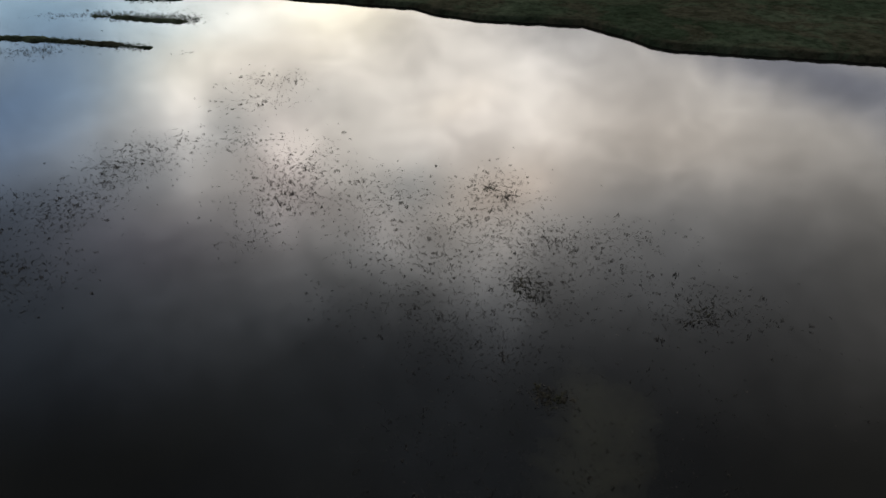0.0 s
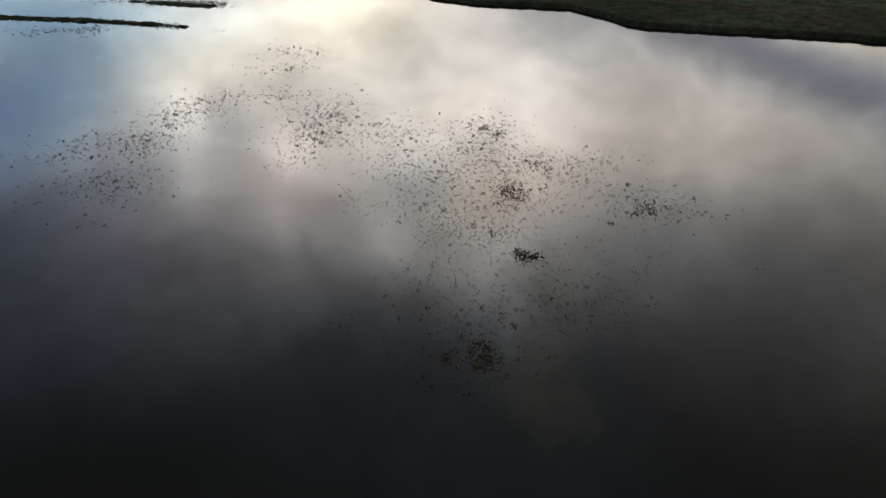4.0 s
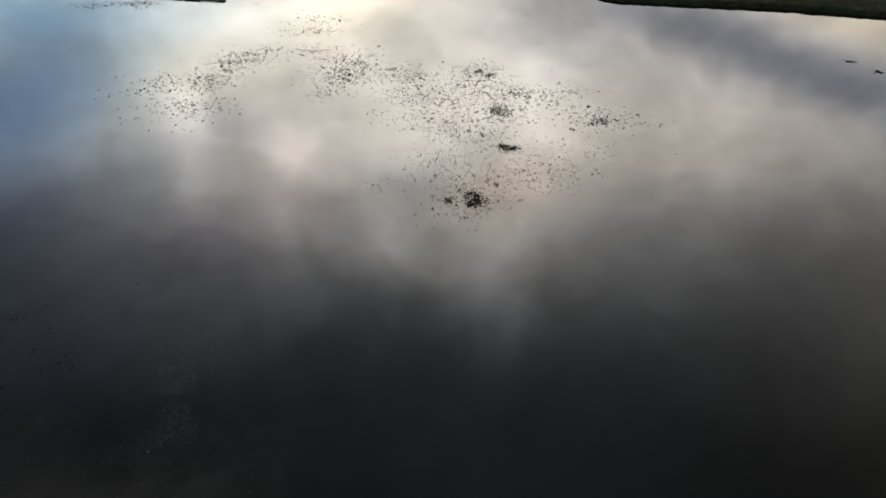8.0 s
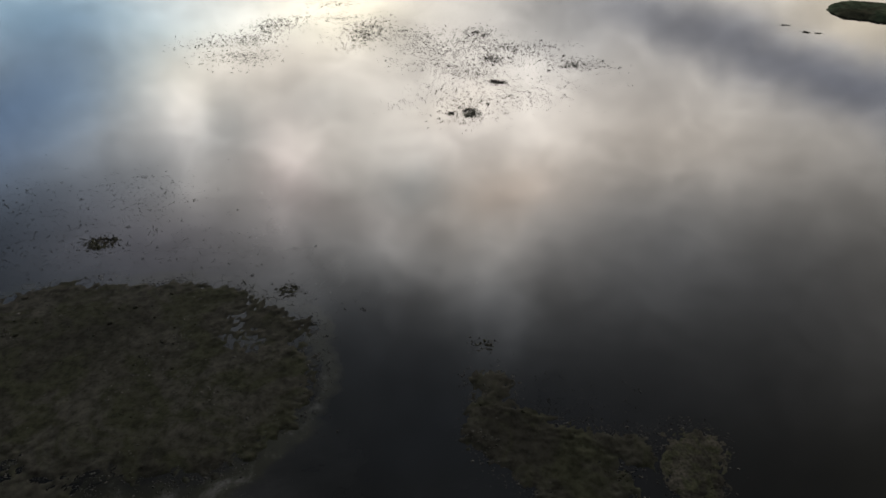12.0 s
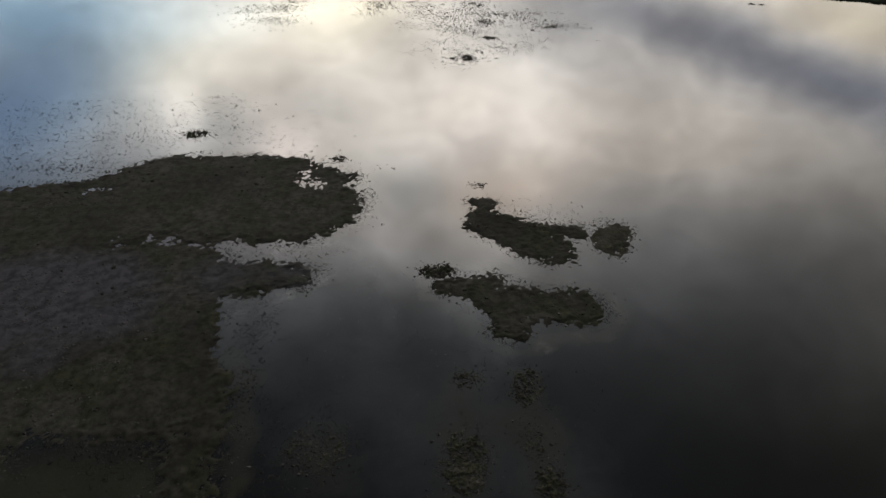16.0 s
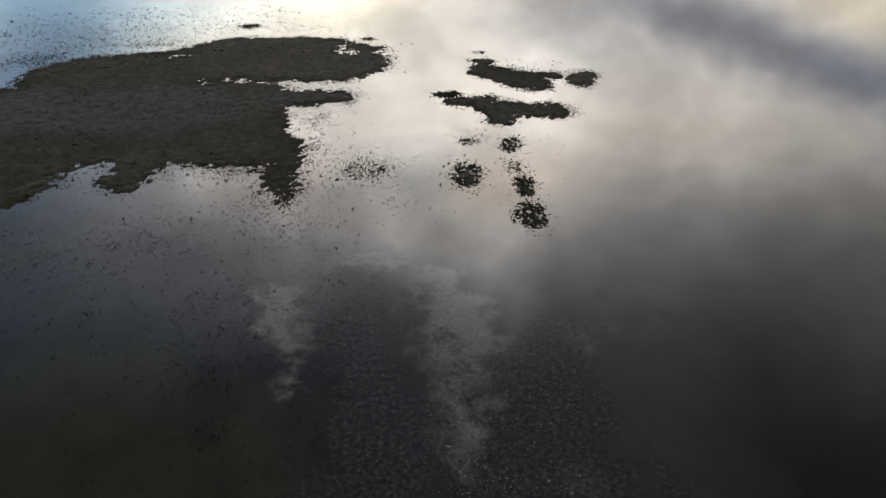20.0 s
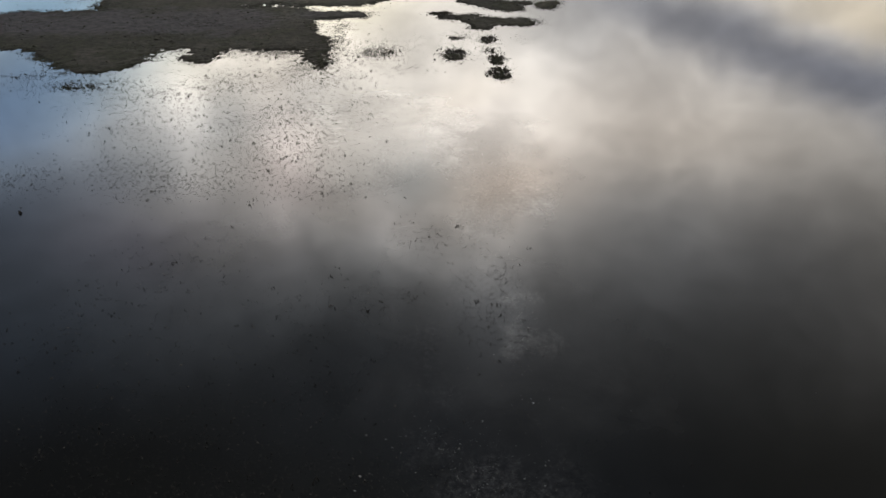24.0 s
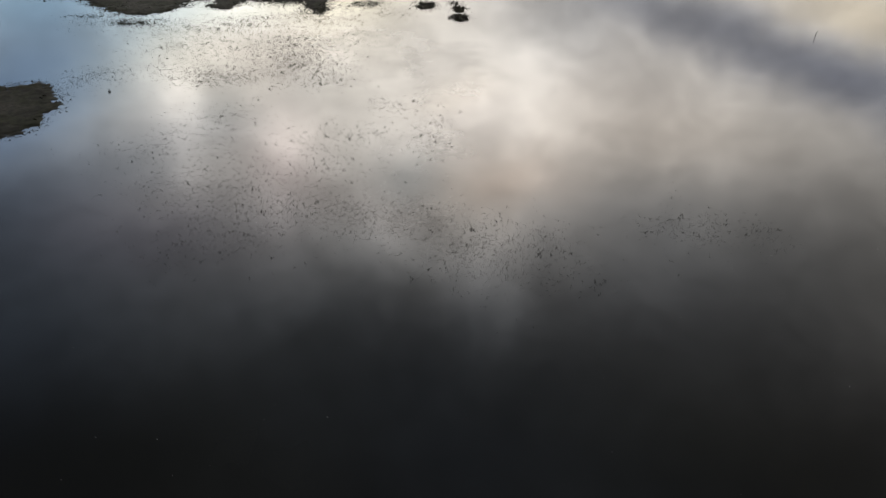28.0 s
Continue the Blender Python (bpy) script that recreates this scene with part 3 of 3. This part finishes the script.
def stems(name, x, y, size, mat, label, category, blades=4, base=0.0, lean=0.2):
    """Tufts of a few leaning blades each, three-sided and pointed, joined into one."""
    n = len(x) * blades
    px = np.repeat(x, blades) + size * 0.3 * rng.standard_normal(n)
    py = np.repeat(y, blades) + size * 0.3 * rng.standard_normal(n)
    pz = np.repeat(np.broadcast_to(base, x.shape), blades) - 0.03
    h = size * (0.5 + 0.9 * rng.random(n))
    w = size * 0.13 * (0.6 + rng.random(n))
    a = rng.random(n)[:, None] * 6.28 + np.arange(3)[None] * 2.094
    ring = np.stack([px[:, None] + w[:, None] * np.cos(a), py[:, None] + w[:, None] * np.sin(a), np.repeat(pz[:, None], 3, 1)], -1)
    tip = np.stack([px + lean * h * rng.standard_normal(n), py + lean * h * rng.standard_normal(n), pz + h], -1)[:, None]
    verts = np.concatenate([ring, tip], 1).reshape(-1, 3)
    tri = np.array([[0, 1, 3], [1, 2, 3], [2, 0, 3]])
    faces = (np.arange(n)[:, None, None] * 4 + tri[None]).reshape(-1, 3)
    return tagged(mesh_object(name, verts, faces, mat), label, category, "", "stuff")


def drifts(patches, count, loose=0.45):
    """Places gathered in small drifts inside soft ellipses (x, y, half sizes, weight), with strays between."""
    w = np.array([p[2] * p[3] * p[4] for p in patches])
    p = np.array(patches)
    heads = max(count // 6, 40)
    pick = p[rng.choice(len(patches), heads, p=w / w.sum())]
    hx = pick[:, 0] + 0.55 * pick[:, 2] * rng.standard_normal(heads)
    hy = pick[:, 1] + 0.55 * pick[:, 3] * rng.standard_normal(heads)
    grow = rng.exponential(1.0, heads)
    own = rng.choice(heads, count, p=grow / grow.sum())
    reach = (loose * (0.5 + rng.random(heads)) * np.sqrt(0.4 + grow))[own]
    x, y = hx[own] + reach * rng.standard_normal(count), hy[own] + 1.3 * reach * rng.standard_normal(count)
    stray = rng.random(count) < 0.4
    pick = p[rng.choice(len(patches), count, p=w / w.sum())]
    x = np.where(stray, pick[:, 0] + 0.65 * pick[:, 2] * rng.standard_normal(count), x)
    y = np.where(stray, pick[:, 1] + 0.65 * pick[:, 3] * rng.standard_normal(count), y)
    return x, y


def tufts(name, x, y, size, mat, label, category, blades=6, thin=0.09, lean=0.35):
    """Ragged tufts of weed that break the surface: leaning pointed blades of uneven height, joined into one."""
    n = len(x) * blades
    s = np.repeat(size * np.exp(0.45 * rng.standard_normal(len(x))), blades)
    px = np.repeat(x, blades) + s * 0.45 * rng.standard_normal(n)
    py = np.repeat(y, blades) + s * 0.45 * rng.standard_normal(n)
    h = 0.03 + s * (0.15 + 0.65 * rng.random(n))
    w = s * thin * (0.6 + rng.random(n))
    a = rng.random(n)[:, None] * 6.28 + np.arange(3)[None] * 2.094
    ring = np.stack([px[:, None] + w[:, None] * np.cos(a), py[:, None] + w[:, None] * np.sin(a), np.full((n, 3), -0.03)], -1)
    tip = np.stack([px + lean * h * rng.standard_normal(n), py + lean * h * rng.standard_normal(n), h - 0.03], -1)[:, None]
    verts = np.concatenate([ring, tip], 1).reshape(-1, 3)
    tri = np.array([[0, 1, 3], [1, 2, 3], [2, 0, 3]])
    faces = (np.arange(n)[:, None, None] * 4 + tri[None]).reshape(-1, 3)
    return tagged(mesh_object(name, verts, faces, mat), label, category, "", "stuff")


# fields of weed as soft ellipses: x, y, half sizes, weight
OUTER = [(-9.7, 64.5, 3, 4.5, 1.3), (-9.5, 60.5, 2.5, 2.5, 1), (-3.4, 61, 2.6, 3.5, 1.0), (-2.6, 55.5, 2.4, 2, 1.1), (0.8, 53.5, 1.8, 1.8, 1), (3.8, 62.5, 2.0, 2, 1.5), (2.6, 58, 3, 2, 1.2),
         (5.6, 55.5, 3, 2, 1.2), (9.4, 56.0, 4, 1.3, 1.3), (9.2, 53.3, 2.5, 1.2, 0.8), (5, 51, 2.2, 2.4, 1.6), (12.2, 51.2, 3, 1, 0.7), (13.6, 49.4, 3.2, 1.6, 1.3)]
OUTER_NEAR = [(-0.6, 49.6, 3.2, 2.2, 0.8), (1.6, 47.6, 3, 2, 1.1), (3.0, 46, 3, 2, 0.7), (5.2, 43.7, 2, 1.2, 0.8), (3, 39.5, 4.5, 3, 0.8), (7.5, 40, 3.5, 2.5, 0.7), (1.6, 36, 2.0, 2.4, 1.3), (-4.2, 38.2, 1, 1, 1.1),
              (-10.5, 56, 1.8, 1.4, 0.9), (-4.2, 50, 2.0, 1.4, 0.5), (10, 44, 5, 3, 0.25), (0, 42.5, 3, 2, 0.4)]
OUTER_WEST = [(-21.8, 66.8, 2.8, 3.4, 1.3), (-20.8, 69.5, 2, 1.6, 0.6), (-22.2, 60, 1.8, 3, 1.5), (-25.3, 60.2, 3, 2, 0.8), (-27.8, 58, 3, 2, 0.5), (-23.4, 53, 3.2, 1.6, 0.9), (-21, 51.8, 2, 2, 0.5),
              (-14.7, 70, 2.4, 1.8, 0.7), (-15.2, 78, 3, 1.6, 0.5), (-15, 84, 4, 2, 0.3)]
FAR_WEST = [(-46, 93.5, 5, 1.2, 1), (-42.8, 94.8, 2.5, 1, 1), (-27, 93.3, 2, 0.7, 0.3), (-48, 110, 4, 0.9, 1), (-39, 109.8, 4, 1, 1.2), (-34.5, 109, 4.5, 1.2, 1.6), (-30.2, 106, 1.5, 0.8, 0.6)]
SHELF = [(-27.5, -22.5, 3, 2, 0.8), (-19.8, -25, 5, 3, 0.9), (-14.5, -22.5, 4, 2.6, 1.0), (-9, -21.5, 2.6, 2.6, 1.0), (-6, -27, 1.6, 2.5, 0.6), (-12, -31, 3.2, 3, 0.8), (-10.3, -28, 2.4, 2.5, 1.2), (-17.5, -30, 4, 2.6, 0.7),
         (-8.3, -33, 2.2, 3, 1.0), (-7.6, -36.5, 2.4, 2.6, 0.8), (-10.5, -33.5, 2.5, 2.5, 0.7), (-13.2, -37, 2.4, 1.4, 1.5), (-15.6, -36.3, 2.4, 1.6, 1.4), (-18, -35, 2, 2, 0.5), (-22, -36, 2, 1.2, 1.1), (-23.2, -38, 1.6, 1.6, 1.2), (-11, -18, 1.6, 3, 1.2), (-15, -16, 3, 1.2, 1.4),
         (-5.8, -14, 2.6, 2.6, 0.6), (-6.2, -16.6, 2.2, 2, 0.8), (-3.4, -19.8, 1.4, 0.8, 1.0), (0.6, -11.4, 2.6, 1, 0.8), (2.7, -14.6, 0.9, 1.6, 0.8), (-0.3, -16, 1.2, 1.6, 0.6), (5.6, -12.5, 1, 1, 0.4), (-10, -8.5, 1.2, 3, 0.9),
         (-9.6, -15, 1.2, 4, 0.8), (-24.5, -24, 2.5, 1.0, 1.1)]
NORTH_SHELF = [(-30, 14, 7, 4, 0.6), (-22, 15.5, 4, 2.5, 0.9), (-15, 14.5, 4, 1.6, 0.7), (-9, 10.6, 1.6, 1.2, 0.7), (-35, 9, 4, 4, 1.4), (-42, 14, 7, 6, 0.7), (-27.5, 10.5, 3, 1.2, 1.6), (-33, 20, 7, 4, 0.5), (-21, 21, 4, 3, 0.6), (5.6, 2.4, 2.4, 0.7, 0.9)]
SHORE_SPECKS = [(-16.5, -15.2, 2, 0.7, 1), (-13.5, -15.8, 1.2, 0.9, 1.4), (-11, -19.5, 1, 1, 1), (-25.5, -22.6, 2.5, 0.8, 1), (-30, -21, 2, 0.8, 0.8), (-9.9, -8.5, 0.5, 2.5, 1), (-9.6, -13, 0.5, 2, 1),
                (-36, 5, 3, 2.5, 1.2), (-28, 9.3, 3, 0.8, 1), (-6.0, 4, 0.4, 3, 0.7), (-8.5, -1.6, 1.5, 0.5, 0.5), (7.6, -7, 0.6, 1.4, 0.8), (4, 2.4, 2, 0.5, 0.9), (7.3, 0.9, 0.8, 0.7, 1)]
SOUTH = [(-10.6, -52.5, 3.5, 2, 0.7), (-6.6, -54.4, 3, 1.6, 1.2), (-3.4, -54.6, 2.6, 1.4, 1.3), (-8, -57, 3, 1.6, 0.7), (-0.8, -55.8, 2.4, 1.4, 1.2), (2.8, -57.2, 2, 1.4, 1.5), (5.4, -57, 1.4, 1.4, 1.1), (2.7, -58.8, 2, 1, 1.0), (1.6, -55.2, 2, 0.9, 0.8),
         (12.2, -55.8, 1.6, 1, 1.0), (10.6, -55.8, 1.2, 0.8, 0.8), (14.5, -56.5, 2.5, 1.2, 0.5), (6, -59.5, 2, 1, 0.6), (-5, -50.5, 4, 1.6, 0.5), (0.8, -45.2, 0.9, 2, 1.6), (0.4, -47.8, 1.0, 1.2, 1.5), (-3.2, -46.2, 1.6, 0.9, 1.0), (-1.9, -42, 1.6, 1.2, 1.2), (-6, -47, 2.4, 2, 0.4),
         (-13, -48, 4, 2, 0.4), (-12, -44, 3, 2, 0.4)]
for patches, count, size, blades, thin, loose in (
        (OUTER, 5200, 0.060, 9, 0.16, 0.7), (OUTER_NEAR, 4200, 0.048, 8, 0.16, 0.6), (OUTER_WEST, 3000, 0.062, 9, 0.16, 0.8), (SHORE_SPECKS, 5000, 0.048, 6, 0.2, 0.3), (FAR_WEST, 1300, 0.085, 7, 0.14, 0.8),
        (SHELF, 21000, 0.039, 6, 0.16, 0.6), (NORTH_SHELF, 9500, 0.046, 6, 0.16, 0.9), (SOUTH, 10000, 0.043, 4, 0.14, 0.5)):
    sx, sy = drifts(patches, count, loose)
    tufts("water_weed", sx, sy, size, WEED, "scattered dark tufts of weed breaking the lake surface", "water weed", blades, thin)
    sx, sy = drifts(patches, count, loose)
    scraps("weed_scraps", sx, sy, size * 0.35, WEED, "small dark scraps of weed afloat", "water weed", 0.4)

# tatters round each clump
for bed, x, y, rx, ry, under in BEDS:
    n = int((420 if under < 0.012 else 260) * (rx + 0.2) * (ry + 0.2))
    tx, ty = x + 0.62 * (rx + 0.15) * rng.standard_normal(n), y + 0.62 * (ry + 0.15) * rng.standard_normal(n)
    tatter = scraps("tatter", tx, ty, 0.036, CRUMB, "", "", 0.7)
    tatter.parent = bed

# crumbs of mud and weed along the shores of the flats
def shore_crumbs(flat, height, x0, x1, y0, y1, count, size):
    x, y = rng.uniform(x0, x1, count), rng.uniform(y0, y1, count)
    h = height(x, y)
    near = np.exp(-((h + 0.02) / 0.045) ** 2)
    keep = rng.random(count) < near * np.clip(0.6 + fbm(x, y, 1.5, 3, 91), 0.05, 1)
    fringe = scraps("crumb_fringe", x[keep], y[keep], size, CRUMB, "", "", 0.6)
    fringe.parent = flat


# loose clods lying on the flats, a few shapes shared by all
def clod_shape(k):
    bm = bmesh.new()
    bmesh.ops.create_icosphere(bm, subdivisions=1, radius=1)
    for v in bm.verts:
        v.co *= 0.7 + 0.6 * random.random()
        v.co.z *= 0.55
    me = bpy.data.meshes.new("clod")
    bm.to_mesh(me)
    bm.free()
    me.materials.append(MUD)
    return me


CLODS = [clod_shape(k) for k in range(6)]


def strew_clods(flat, height, x0, x1, y0, y1, count):
    x, y = rng.uniform(x0, x1, count * 8), rng.uniform(y0, y1, count * 8)
    h = height(x, y)
    keep = (h > 0.02) & (rng.random(count * 8) < np.clip(0.35 + 1.3 * fbm(x, y, 4, 3, 95), 0, 1))
    for px, py, pz in list(zip(x[keep], y[keep], h[keep]))[:count]:
        clod = new("clod", CLODS[int(rng.integers(6))])
        s = float(0.05 * math.exp(0.45 * rng.standard_normal()))
        clod.matrix_basis = pose(px, py, pz + s * 0.15, 0, 0, float(rng.uniform(0, 360))) @ Matrix.Diagonal((s * 1.3, s, s, 1))
        clod.parent = flat


def strew_tufts(flat, height, x0, x1, y0, y1):
    """Dark weed tufts in loose drifts over the flat."""
    count = int(45 * (x1 - x0) * (y1 - y0))
    x, y = rng.uniform(x0, x1, count), rng.uniform(y0, y1, count)
    h = height(x, y)
    drift = fbm(x, y, 6, 3, 97) + 0.8 * fbm(x, y, 1.1, 3, 98)
    keep = (h > 0.0) & (rng.random(count) < np.clip(1.3 * (drift - 0.1), 0.01, 0.8))
    tufts = scraps("weed_litter", x[keep], y[keep], 0.045, CRUMB, "", "", 0.5)
    co = np.empty(len(tufts.data.vertices) * 3, np.float32)
    tufts.data.vertices.foreach_get("co", co)
    co[2::3] += np.repeat(h[keep], 7)
    tufts.data.vertices.foreach_set("co", co)
    tufts.parent = flat


for k, (flat, (shapes, seed, how), (x0, x1, y0, y1), count, size) in enumerate(SHORES):
    lie_of = flat_height(shapes, seed, **how)
    shore_crumbs(flat, lie_of, x0, x1, y0, y1, count, size)
    strew_tufts(flat, lie_of, x0, x1, y0, y1)
    strew_clods(flat, lie_of, x0, x1, y0, y1, 280 if k == 0 else 40)

# pale floating scum in drifts
SCUM_AT = [(-7.8, -29.5, 1.2, 2.2, 1), (-6.3, -33, 1, 3, 0.7), (-1.1, -31.5, 1.0, 3.4, 1.2), (-0.6, -36.5, 1.2, 2.5, 1), (3, -33.5, 2, 1.6, 0.8), (2.2, -37, 2, 3, 0.6),
           (0.8, -43.8, 0.7, 1, 1.2), (1.4, -46.4, 0.7, 2, 1.3), (1.4, -49.5, 0.7, 2, 0.4), (-0.8, -53.6, 2, 1.6, 0.8), (0.6, -56, 1.4, 2, 0.5),
           (-7.6, 11, 1.2, 1.8, 1.2), (-8.5, 13.5, 1.5, 2, 0.4), (-3, 10.5, 4, 2.5, 0.08), (-11.5, 19, 2, 4, 0.5), (-5, -29, 2, 4, 0.25), (-4, -10, 3, 4, 0.08)]
sx, sy = scatter(SCUM_AT, 14000, 401, 0.9, 0.1)
# the 130 strays stand for feathers afloat on the near water
sx, sy = np.concatenate([sx, rng.uniform(-16, 22, 130)]), np.concatenate([sy, rng.uniform(-74, -50, 130)])
scraps("floating_flecks", sx, sy, 0.016, PALE_FLECK, "drifts of pale grey scum and stray feather flecks on dark water", "scum", 0.3)

# rushes along the strips and tussocks on the bank
gx = rng.uniform(-45, 75, 22000)
gy = np.interp(gx, SHORE_X, SHORE_Y) + np.abs(rng.standard_normal(22000)) ** 1.6 * 8
keep = rng.random(22000) < np.clip(0.5 + fbm(gx, gy, 5, 3, 81), 0.1, 1)
gx, gy = gx[keep], gy[keep]
stems("bank_grass", gx, gy, 0.09, GRASS, "rough dark grass tussocks along the lake shore", "grass", 5, np.maximum(bank_height(gx, gy), -0.02))
rx = np.concatenate([rng.uniform(-58, -32, 900), rng.uniform(-45, -30, 700), rng.uniform(-43, -37, 250)])
ry = np.concatenate([np.interp(rx[:900], [-60, -46, -31.6], [100.8, 98.8, 95.2]) + 0.5 * rng.standard_normal(900),
                     np.interp(rx[900:1600], [-45, -39, -30], [110.8, 109.2, 107.4]) + 0.9 * rng.standard_normal(700), 119.3 + 0.8 * rng.standard_normal(250)])
stems("rushes", rx, ry, 0.14, GRASS, "thin dark rushes along narrow strips in the lake", "rushes", 4, 0.1)


# a thin stake standing in the open water
def stake(x, y):
    bm = bmesh.new()
    rings = []
    for k in range(6):
        f = k / 5
        c = Vector((0.10 * f + 0.02 * math.sin(5 * f), 0.03 * f, -0.3 + 0.78 * f))
        r = 0.028 - 0.012 * f
        rings.append([bm.verts.new(c + Vector((r * math.cos(a * math.pi / 3), r * math.sin(a * math.pi / 3), 0))) for a in range(6)])
    for lo, hi in zip(rings, rings[1:]):
        for a in range(6):
            bm.faces.new((lo[a], lo[(a + 1) % 6], hi[(a + 1) % 6], hi[a]))
    bm.faces.new(rings[-1])
    bm.faces.new(rings[0][::-1])
    me = bpy.data.meshes.new("stake")
    bm.to_mesh(me)
    bm.free()
    me.materials.append(CLUMP)
    ob = new("stake", me)
    ob.location = (x, y, 0)
    return tagged(ob, "thin dark leaning wooden stake in open water", "stake")


stake(32.3, -26.2)
